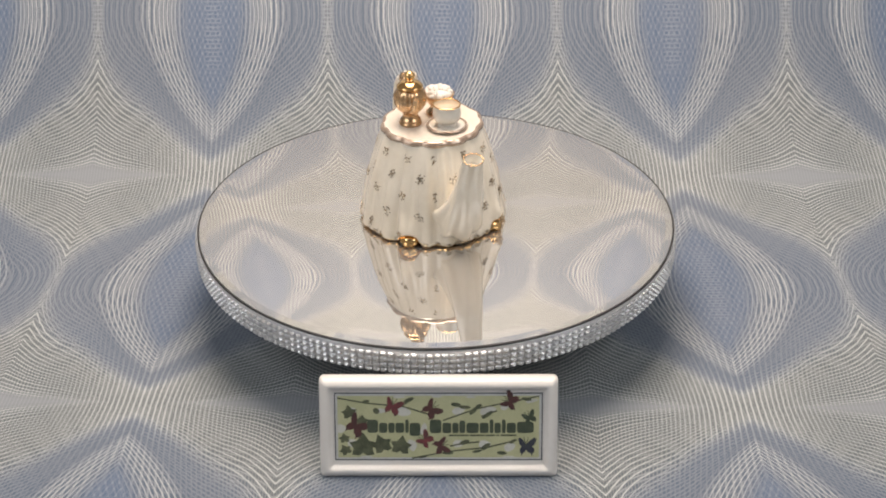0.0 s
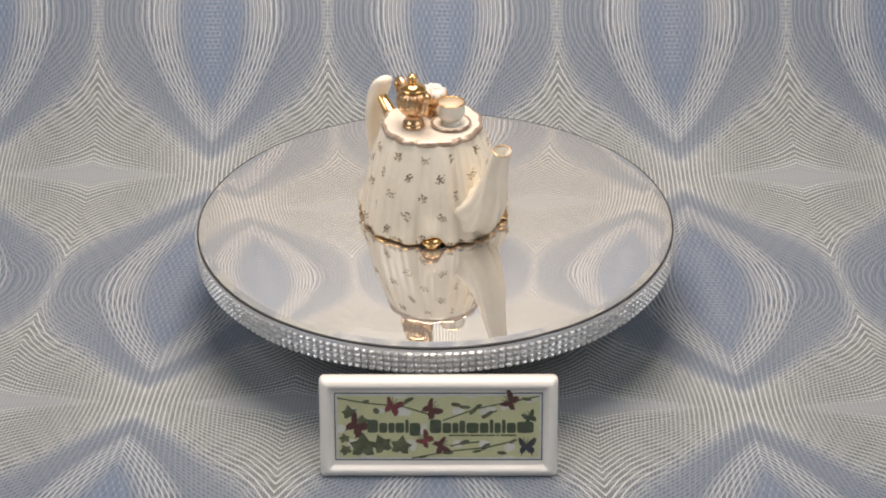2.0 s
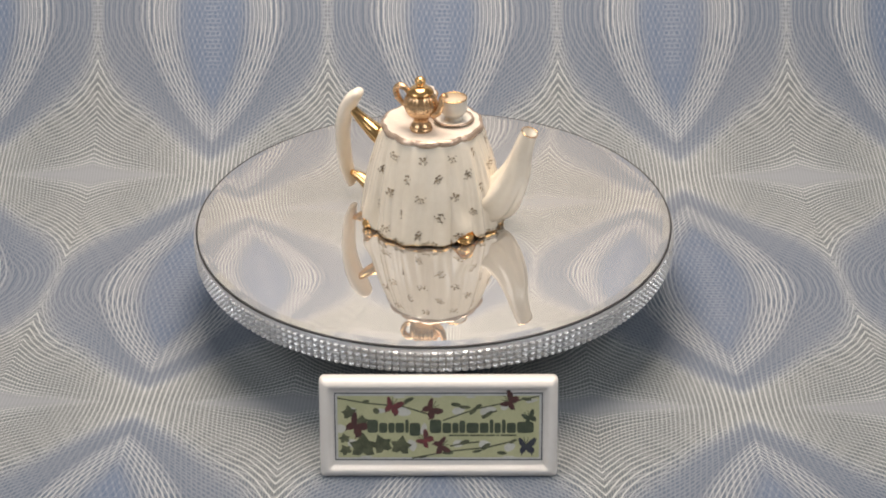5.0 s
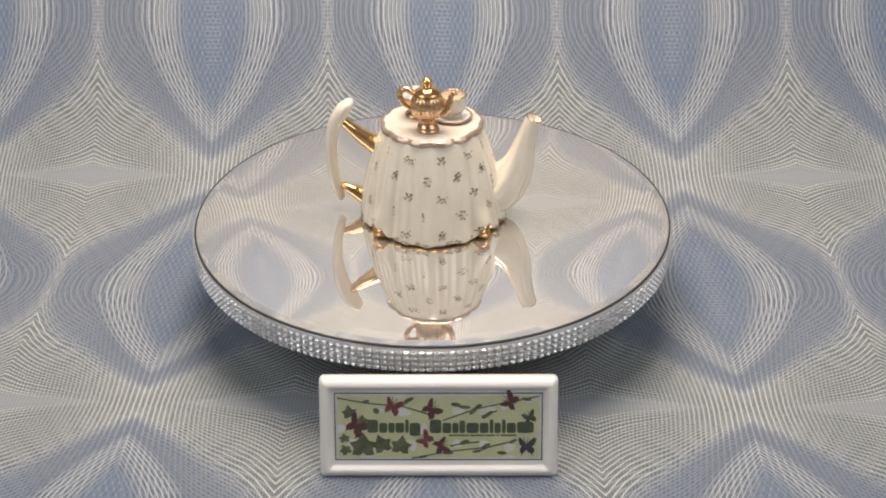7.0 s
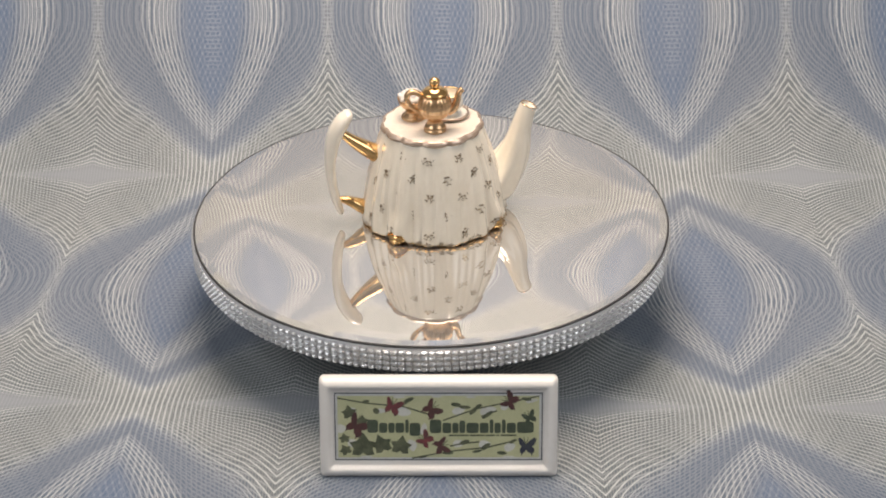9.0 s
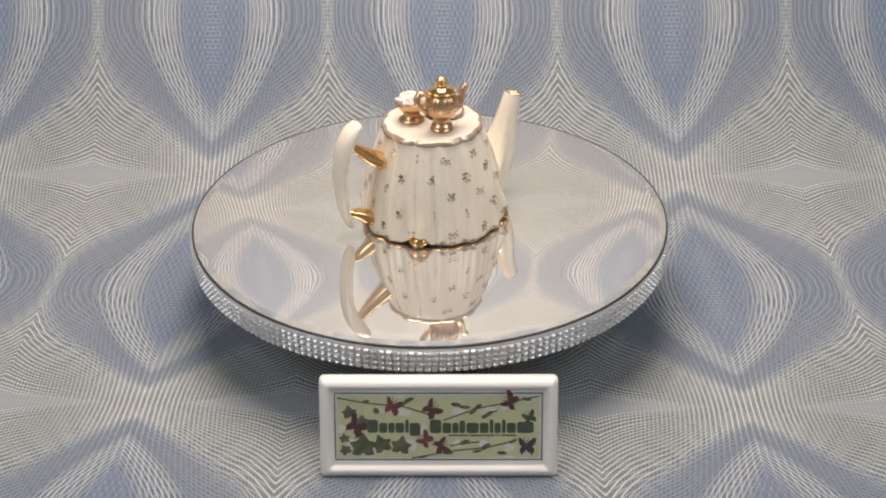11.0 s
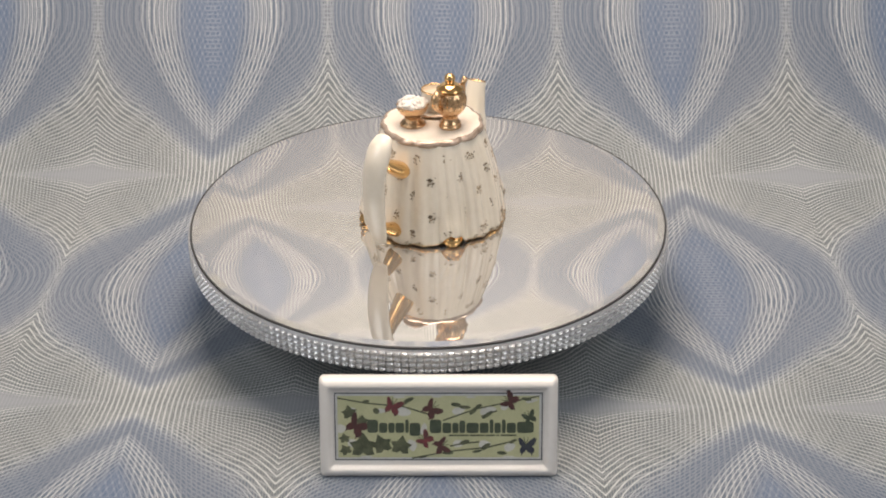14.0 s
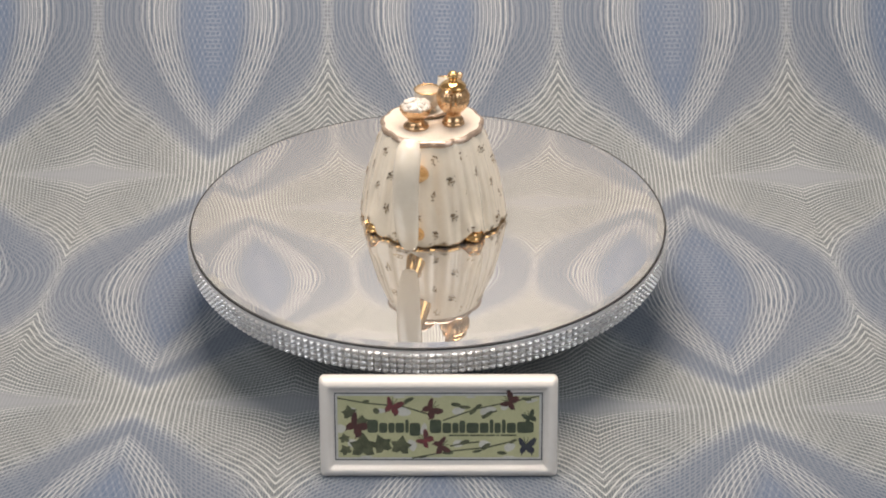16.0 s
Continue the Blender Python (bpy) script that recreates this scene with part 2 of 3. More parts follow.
def backdrop():
    bm = bmesh.new()
    uv = bm.loops.layers.uv.new("UVMap")
    line = sweep_line()
    xs = [-0.37 + 0.02 * i for i in range(38)]
    grid, flat = [], {}
    for s, y, z in line:
        row = []
        for x in xs:
            lift = 0.0006 * math.sin(x * 21 + s * 9) * min(1.0, max(0.0, (s - 0.12) * 9))
            narrow = 1.0 - 0.46 * min(1.0, max(0.0, (z - 0.46) / 0.34))
            vert = bm.verts.new((x * narrow, y, z + lift))
            flat[vert] = (x * narrow, s)
            row.append(vert)
        grid.append(row)
    # the print lies a little askew, less so higher up
    def printed(x, s):
        middle = 0.0028 + 0.0066 * min(1.0, max(0.0, (s + 0.18) / 0.21))
        skew = -0.036 + 0.024 * min(1.0, max(0.0, (s + 0.12) / 0.38))
        return x - middle + PITCH_U / 2 + 20 * PITCH_U, s + 0.1222 - skew * (x - middle) + 20 * PITCH_V
    for a, b in zip(grid, grid[1:]):
        for i in range(len(xs) - 1):
            face = bm.faces.new((a[i], a[i + 1], b[i + 1], b[i]))
            for loop in face.loops:
                loop[uv].uv = printed(*flat[loop.vert])
    ob = part("backdrop", bm, CLOTH)
    thick = ob.modifiers.new("thickness", "SOLIDIFY")
    thick.thickness, thick.offset = 0.0015, -1
    return tagged(ob, "blue and grey cloth printed with cream string patterns, swept up behind", "backdrop cloth", kind="structure")


def bounce_shell():
    # closed shell out of view, added so lamp light bounces into the shadows
    def slab(name, size, place, label):
        bm = bmesh.new()
        bmesh.ops.create_cube(bm, size=1)
        bmesh.ops.scale(bm, vec=size, verts=bm.verts)
        bmesh.ops.translate(bm, vec=place, verts=bm.verts)
        tagged(part(name, bm, BOUNCE_PAINT, None, "", False), label, name.split("_")[0], kind="structure")
    slab("floor", (2.8, 2.8, 0.1), (0, 0, -0.0520), "plain pale surface under the cloth")
    slab("ceiling", (2.8, 2.8, 0.1), (0, 0, 1.65), "unseen pale ceiling added to bounce fill light")
    slab("wall_north", (2.6, 0.1, 1.6), (0, 1.35, 0.80), "unseen pale wall added to bounce fill light")
    slab("wall_south", (2.6, 0.1, 1.6), (0, -1.35, 0.80), "unseen pale wall added to bounce fill light")
    slab("wall_east", (0.1, 2.8, 1.6), (1.35, 0, 0.80), "unseen pale wall added to bounce fill light")
    slab("wall_west", (0.1, 2.8, 1.6), (-1.35, 0, 0.80), "unseen pale wall added to bounce fill light")


backdrop()
bounce_shell()


# ---- the mirrored stand ----
def gem_mesh():
    """A square cushion-cut gem, facing +x."""
    w, h, d = 0.0020, 0.00130, 0.0018
    bm = bmesh.new()
    corner = 0.62
    outline = ((-1, -corner), (-corner, -1), (corner, -1), (1, -corner), (1, corner), (corner, 1), (-corner, 1), (-1, corner))
    rings = [[(x, y * w * k, z * h * k) for y, z in outline] for x, k in ((0, 0.95), (d * 0.35, 0.90), (d * 0.72, 0.64), (d * 0.95, 0.30))]
    skin(bm, rings, True, True, True)
    bmesh.ops.recalc_face_normals(bm, faces=bm.faces)
    bm.normal_update()
    mesh = bpy.data.meshes.new("gem")
    bm.to_mesh(mesh)
    bm.free()
    mesh.materials.append(GEM)
    return mesh


def cake_stand():
    """Origin on the stand's axis at the height of the mirror's top."""
    top = empty("cake_stand", "round mirror-topped cake stand with clear faceted gem edge", "cake stand")
    R = 0.150
    part("mirror", lathe([(R, -0.0030), (R, -0.00056), (R - 0.0044, 0.0), (0.0004, 0.0)], 192), MIRROR, top, "round bevelled mirror glass", False)
    part("edge_line", lathe([(R + 0.0007, -0.0030), (R + 0.0013, -0.0010), (R + 0.0010, -0.0005), (R + 0.0001, -0.0005), (R + 0.0001, -0.0030)], 192), DARK, top, "thin dark edge round the mirror")
    part("rim_band", lathe([(0.1462, -0.0168), (0.1502, -0.0168), (0.1513, -0.0155), (0.1515, -0.0030), (0.1513, -0.0019), (0.1509, -0.0017), (0.1509, -0.0031), (0.1462, -0.0032)], 160), RIM, top, "silver band behind the gems")
    part("underside", lathe([(0.005, -0.0166), (0.1462, -0.0166), (0.1462, -0.0034), (0.005, -0.0034)], 96), DARK, top, "dark underside board")
    part("pedestal", lathe([(0.070, -0.0598), (0.0715, -0.058), (0.0715, -0.046), (0.069, -0.0445), (0.052, -0.0440), (0.050, -0.030), (0.056, -0.0166)], 64), DARK, top, "dark round turntable base")
    mesh, columns, rows = gem_mesh(), 224, 4
    rest = bmesh.new()
    for i in range(columns):
        a = 2 * math.pi * i / columns
        for j in range(rows):
            m = Matrix.Rotation(a, 4, "Z") @ Matrix.Translation((0.1512, 0, -0.0048 - 0.00355 * j)) @ Matrix.Rotation(radians(random.uniform(-4, 4)), 4, "Z") @ Matrix.Rotation(radians(random.uniform(-4, 4)), 4, "Y")
            turned = (math.degrees(a) - 205 + 180) % 360 - 180
            if -60 <= turned < 60:
                gem = new("gem", mesh)
                gem.parent, gem.matrix_basis = top, m
            else:
                n0 = len(rest.verts)
                rest.from_mesh(mesh)
                rest.verts.ensure_lookup_table()
                for vert in rest.verts[n0:]:
                    vert.co = m @ vert.co
    tagged(part("gem_band", rest, GEM, top, "rows of clear faceted gems", False), kind="stuff")
    return top


stand = cake_stand()

# ---- the teapot ----
FEET = (-40.0, 41.0, 134.0, -134.0)
SIDE = [(0.0449, 0.000), (0.0452, 0.004), (0.0442, 0.010), (0.0427, 0.019), (0.0406, 0.030), (0.0380, 0.040), (0.0350, 0.050), (0.0326, 0.057), (0.0310, 0.0612), (0.0290, 0.0636), (0.0262, 0.0640)]


def side_radius(z):
    for (r0, z0), (r1, z1) in zip(SIDE, SIDE[1:]):
        if z <= z1:
            return r0 + (r1 - r0) * (z - z0) / (z1 - z0)
    return SIDE[-1][0]


def pleat(a, z):
    """How far the draped folds stand out at the angle a (radians)."""
    k = max(0.0, min(1.0, (0.0632 - z) / 0.045)) ** 0.6
    drift = a + 0.05 * math.sin(3 * a + 1) + 0.9 * (z - 0.03) * math.sin(2 * a + 0.6)
    wide = 2 * abs(math.sin(9.5 * drift + 0.65 * math.sin(2 * a))) ** 0.8 - 1.1
    narrow = 2 * abs(math.sin(17 * drift + 0.7 + 1.2 * math.sin(3 * a))) ** 0.8 - 1.1
    fold = 0.55 * wide + 0.38 * narrow + 0.40 * math.sin(11 * drift + 2 * math.sin(3 * a + 2))
    flare = max(0.0, 1 - z / 0.022)
    out = 0.00155 * k * fold + 0.0004 * flare * math.sin(23 * drift + 1.5 * math.sin(4 * a))
    for f in FEET:
        d = (math.degrees(a) - f + 180) % 360 - 180
        out += 0.0030 * math.exp(-(d / 7.5) ** 2) * math.exp(-((z - 0.011) / 0.007) ** 2)
        for e in (-12, 12):
            out -= 0.0013 * math.exp(-((d - e) / 4.5) ** 2) * math.exp(-((z - 0.010) / 0.010) ** 2)
    return out


def hem(a):
    """Height of the cloth's lower edge."""
    z = 0.0018 + 0.0004 * math.sin(9 * a + 0.4) + 0.0002 * math.sin(17 * a)
    for f in FEET:
        d = (math.degrees(a) - f + 180) % 360 - 180
        z += 0.0066 * math.exp(-(d / 8.5) ** 4)
    return z


def on_body(a, z, out=0.0):
    r = side_radius(z) + pleat(a, z) + out
    return Vector((r * math.cos(a), r * math.sin(a), z))


def teapot_body():
    bm, n = bmesh.new(), 320
    rings = []
    heights = [0.0, 0.02, 0.05, 0.09] + [0.14 + 0.86 * i / 40 for i in range(41)]
    inner = []
    for i in range(n):
        a = 2 * math.pi * i / n
        inner.append(on_body(a, hem(a), -0.0022))
    rings.append(inner)
    for w in heights:
        ring = []
        for i in range(n):
            a = 2 * math.pi * i / n
            z = hem(a) + (0.0640 - hem(a)) * w
            ring.append(on_body(a, z))
        rings.append(ring)
    rings.append([(0.001 * math.cos(2 * math.pi * i / n), 0.001 * math.sin(2 * math.pi * i / n), 0.0641) for i in range(n)])
    skin(bm, rings, True, False, True)
    return bm


def hem_trim():
    bm, n, rings = bmesh.new(), 320, []
    for k in range(8):
        w = 2 * math.pi * k / 8
        rings.append([on_body(2 * math.pi * i / n, hem(2 * math.pi * i / n) + 0.00016 * math.sin(w) + 0.0001, 0.00016 * math.cos(w)) for i in range(n)])
    skin(bm, rings + [rings[0]], True)
    bmesh.ops.recalc_face_normals(bm, faces=bm.faces)
    return bm


def hem_underside():
    """The gilded lower edge of the cloth, turned in towards the mirror."""
    bm, n = bmesh.new(), 320
    turns = [2 * math.pi * i / n for i in range(n)]
    skin(bm, [[on_body(a, hem(a) + dz, dr) for a in turns] for dr, dz in ((-0.0003, 0.0), (-0.0010, -0.0008), (-0.0020, -0.0013), (-0.0034, -0.0014), (-0.0036, 0.0004))])
    bmesh.ops.recalc_face_normals(bm, faces=bm.faces)
    return bm


def scallop(a, depth=1.0):
    return 1.0 + depth * (0.042 * abs(math.sin(6.5 * a + 0.4)) + 0.010 * math.sin(4 * a + 1) - 0.016)


def lid_top():
    bm, n, rings = bmesh.new(), 192, []
    for r, z in ((0.0280, 0.0630), (0.0292, 0.0632), (0.0293, 0.0648), (0.0283, 0.0653), (0.0240, 0.0650), (0.012, 0.0649), (0.001, 0.0649)):
        rings.append([(r * scallop(a) * math.cos(a), r * scallop(a) * math.sin(a), z) for a in (2 * math.pi * i / n for i in range(n))])
    skin(bm, rings, True, False, True)
    return bm


def lid_trim():
    bm, n, rings = bmesh.new(), 240, []
    for k in range(9):
        w = 2 * math.pi * k / 9
        ring = []
        for i in range(n):
            a = 2 * math.pi * i / n
            lump = 1 + 0.04 * math.sin(39 * a)
            r = (0.0292 + 0.0021 * lump * math.cos(w)) * scallop(a)
            ring.append((r * math.cos(a), r * math.sin(a), 0.0630 + 0.0022 * lump * math.sin(w)))
        rings.append(ring)
    skin(bm, rings + [rings[0]], True)
    bmesh.ops.recalc_face_normals(bm, faces=bm.faces)
    return bm


def sprig_mesh(seed):
    """A little flower transfer in the plane x, z; y points out."""
    rng = random.Random(seed)
    bm = bmesh.new()
    # a third of the kinds take the copy with the glint painted in
    metal = GLINT_SPRIG if seed > 3 else SPRIG
    blobs = [(-0.0007, 0.0006, 0.00055), (0.0004, 0.0010, 0.00050), (0.0007, -0.0001, 0.00055), (-0.0002, 0.0001, 0.00040), (-0.0003, -0.0009, 0.0004), (0.0013, -0.0010, 0.0004), (-0.0014, -0.0004, 0.00035), (0.0016, 0.0006, 0.0003), (-0.0011, -0.0013, 0.0003), (0.0004, -0.0016, 0.0003)]
    for x, z, r in blobs:
        if rng.random() < 0.12:
            continue
        x, z = x + rng.uniform(-0.0003, 0.0003), z + rng.uniform(-0.0003, 0.0003)
        n, tilt = 7, rng.uniform(0, 3)
        ring = []
        for i in range(n):
            w = 2 * math.pi * i / n
            k = r * (0.75 + 0.35 * math.sin(w * 2 + tilt))
            ring.append(bm.verts.new((x + k * math.cos(w), 0, z + k * math.sin(w))))
        low = [bm.verts.new((v.co.x * 1.0, -0.0003, v.co.z)) for v in ring]
        bm.faces.new(list(reversed(ring)))
        for i in range(n):
            bm.faces.new((ring[i], ring[(i + 1) % n], low[(i + 1) % n], low[i]))
    for dx, dz in ((0.0009, -0.0014), (-0.0012, -0.0012)):
        a, b = Vector((0, 0, 0)), Vector((dx, 0, dz))
        side = Vector((-dz, 0, dx)).normalized() * 0.00012
        bm.faces.new([bm.verts.new(p) for p in (a - side, a + side, b + side, b - side)])
    bmesh.ops.recalc_face_normals(bm, faces=bm.faces)
    mesh = bpy.data.meshes.new("flower_sprig")
    bm.to_mesh(mesh)
    bm.free()
    mesh.materials.append(metal)
    return mesh


def sprigs(body):
    kinds = [sprig_mesh(i) for i in range(6)]
    rng = random.Random(5)
    for col in range(24):
        for z in ((0.0090, 0.0322, 0.0545) if col % 2 == 0 else (0.0208, 0.0430)):
            a = radians(13 + 15.0 * col + rng.uniform(-1.5, 1.5))
            z += rng.uniform(-0.0008, 0.0008)
            spread = (math.degrees(a) + 180) % 360 - 180
            if abs(spread) < 17 and z < 0.040:
                continue
            p = on_body(a, z, 0.0002)
            da = on_body(a + 0.03, z, 0.0002) - on_body(a - 0.03, z, 0.0002)
            dz = on_body(a, z + 0.0012, 0.0002) - on_body(a, z - 0.0012, 0.0002)
            x, up = da.normalized(), dz.normalized()
            out = x.cross(up).normalized()
            up = out.cross(x)
            m = Matrix((x, out, up)).transposed().to_4x4()
            m.translation = p
            ob = new("flower_sprig", kinds[rng.randrange(6)])
            ob.parent = body
            ob.matrix_basis = m @ Matrix.Rotation(rng.uniform(-0.7, 0.7), 4, "Y") @ Matrix.Diagonal((1.85, 1.0, 1.85, 1.0))
    for i in range(40):                 # a thinner row along the hem
        a = radians(9.0 * i + rng.uniform(-2.5, 2.5))
        if any(abs((math.degrees(a) - f + 180) % 360 - 180) < 11 for f in FEET) or rng.random() < 0.25:
            continue
        z = hem(a) + 0.0016
        x = (on_body(a + 0.03, z) - on_body(a - 0.03, z)).normalized()
        out = x.cross(Vector((0, 0, 1))).normalized()
        m = Matrix((x, out, out.cross(x))).transposed().to_4x4()
        m.translation = on_body(a, z, 0.0003)
        ob = new("flower_sprig", kinds[rng.randrange(6)])
        ob.parent = body
        ob.matrix_basis = m @ Matrix.Rotation(rng.uniform(-0.4, 0.4), 4, "Y") @ Matrix.Diagonal((1.5, 1.0, 0.8, 1.0))


def spout_shape(w, along):
    fade = max(0.0, 1 - along * 1.12)
    return 1 + 0.105 * fade * math.sin(7 * w + 2.0 * along * 4) + 0.02 * fade * math.sin(13 * w)


def miniature_teapot(parent):
    holder = tagged(new("miniature_teapot"), "small fluted gold teapot with domed lid")
    holder.parent = parent
    holder.matrix_basis = pose(-0.0013, -0.0135, 0.0648, 0, 0, -4)

    def flute(a, z):
        k = math.exp(-((z - 0.016) / 0.0065) ** 4)
        return 1 + 0.085 * k * abs(math.sin(9 * a)) - 0.045 * k
    body = [(0.0067, 0.0), (0.0070, 0.0012), (0.0062, 0.0024), (0.0064, 0.0032), (0.0052, 0.0048), (0.0046, 0.0066), (0.0056, 0.0084), (0.0078, 0.0108), (0.0094, 0.0140), (0.0099, 0.0170), (0.0096, 0.0202), (0.0083, 0.0228), (0.0070, 0.0240)]
    part("pot_body", lathe([tuple(p) for p in smooth_path(body, 3)], 144, flute), OLD_GOLD, holder)
    cover = [(0.0062, 0.0236), (0.0080, 0.0245), (0.0081, 0.0253), (0.0074, 0.0261), (0.0060, 0.0273), (0.0045, 0.0282), (0.0026, 0.0287), (0.0020, 0.0294)]
    part("pot_lid", lathe([tuple(p) for p in smooth_path(cover, 3)], 48), GOLD, holder)
    part("knob", ball(0.0034, (1, 1, 0.88), (0, 0, 0.0317)), GOLD, holder)
    part("pot_handle", tube([(-0.0070, 0.0222, 0.0016, 0.0020), (-0.0105, 0.0255, 0.0018, 0.0022), (-0.0145, 0.0262, 0.0019, 0.0023), (-0.0168, 0.0232, 0.0019, 0.0023), (-0.0158, 0.0190, 0.0018, 0.0022), (-0.0128, 0.0155, 0.0014, 0.0016), (-0.0092, 0.0132, 0.0014, 0.0015)], 16, 6), OLD_GOLD, holder)
    part("pot_spout", tube([(0.0076, 0.0118, 0.0030, 0.0030), (0.0116, 0.0140, 0.0026, 0.0026), (0.0136, 0.0190, 0.0021, 0.0021), (0.0146, 0.0234, 0.0018, 0.0018), (0.0170, 0.0258, 0.0019, 0.0020)], 14, 5), OLD_GOLD, holder)


def miniature_cup(parent):
    holder = tagged(new("miniature_cup"), "small white cup of tea on a gold-edged saucer")
    holder.parent = parent
    holder.matrix_basis = pose(0.0122, 0.0052, 0.0648)
    part("saucer", lathe([(0.0070, 0.0), (0.0100, 0.0008), (0.0118, 0.0020), (0.0116, 0.0024), (0.0080, 0.0016), (0.001, 0.0014)], 48), CUP_CHINA, holder)
    ring = bmesh.new()
    skin(ring, [[((0.0117 + 0.0009 * math.cos(w)) * math.cos(a), (0.0117 + 0.0009 * math.cos(w)) * math.sin(a), 0.0020 + 0.0008 * math.sin(w)) for a in (2 * math.pi * i / 48 for i in range(48))] for w in (2 * math.pi * k / 8 for k in range(9))])
    part("saucer_rim", ring, DULL_GOLD, holder)
    cup = smooth_path([(0.0056, 0.0015), (0.0050, 0.0030), (0.0052, 0.0042), (0.0070, 0.0054), (0.0083, 0.0076), (0.0086, 0.0102), (0.0082, 0.0130), (0.0083, 0.0152), (0.0079, 0.0154), (0.0078, 0.0146)], 3)
    part("cup_wall", lathe([tuple(p) for p in cup], 48), CUP_CHINA, holder)
    part("tea", lathe([(0.0079, 0.0136), (0.0079, 0.0149), (0.0005, 0.0149)], 40), TEA, holder, "pale tea in the cup")
    rim = bmesh.new()
    skin(rim, [[((0.0081 + 0.0004 * math.cos(w)) * math.cos(a), (0.0081 + 0.0004 * math.cos(w)) * math.sin(a), 0.0154 + 0.0004 * math.sin(w)) for a in (2 * math.pi * i / 48 for i in range(48))] for w in (2 * math.pi * k / 8 for k in range(9))])
    part("cup_rim", rim, GOLD, holder, "gold cup rim")


def miniature_bowl(parent):
    holder = tagged(new("miniature_sugar_bowl"), "small gold footed bowl heaped with white sugar lumps")
    holder.parent = parent
    holder.matrix_basis = pose(-0.0098, 0.0079, 0.0648)
    bowl = smooth_path([(0.0078, 0.0), (0.0076, 0.0014), (0.0054, 0.0034), (0.0048, 0.0050), (0.0066, 0.0072), (0.0088, 0.0100), (0.0098, 0.0128), (0.0097, 0.0134), (0.0080, 0.0130)], 3)
    part("bowl", lathe([tuple(p) for p in bowl], 64, lambda a, z: 1 + 0.018 * math.sin(16 * a)), OLD_GOLD, holder)
    rng, heap = random.Random(3), bmesh.new()
    absorb(heap, ball(0.0088, (1, 1, 0.45), (0, 0, 0.0130)))
    for i in range(46):
        a, r = rng.uniform(0, 6.28), 0.0088 * math.sqrt(rng.random())
        lump = bmesh.new()
        bmesh.ops.create_icosphere(lump, subdivisions=2, radius=rng.uniform(0.0012, 0.0019))
        absorb(heap, lump, pose(r * math.cos(a), r * math.sin(a), 0.0134 + 0.0036 * (1 - (r / 0.0092) ** 2), rng.uniform(0, 90), rng.uniform(0, 90)) @ Matrix.Diagonal((1, rng.uniform(0.7, 1.1), 0.8, 1)))
    part("sugar", heap, SUGAR, holder, "heaped white sugar lumps")


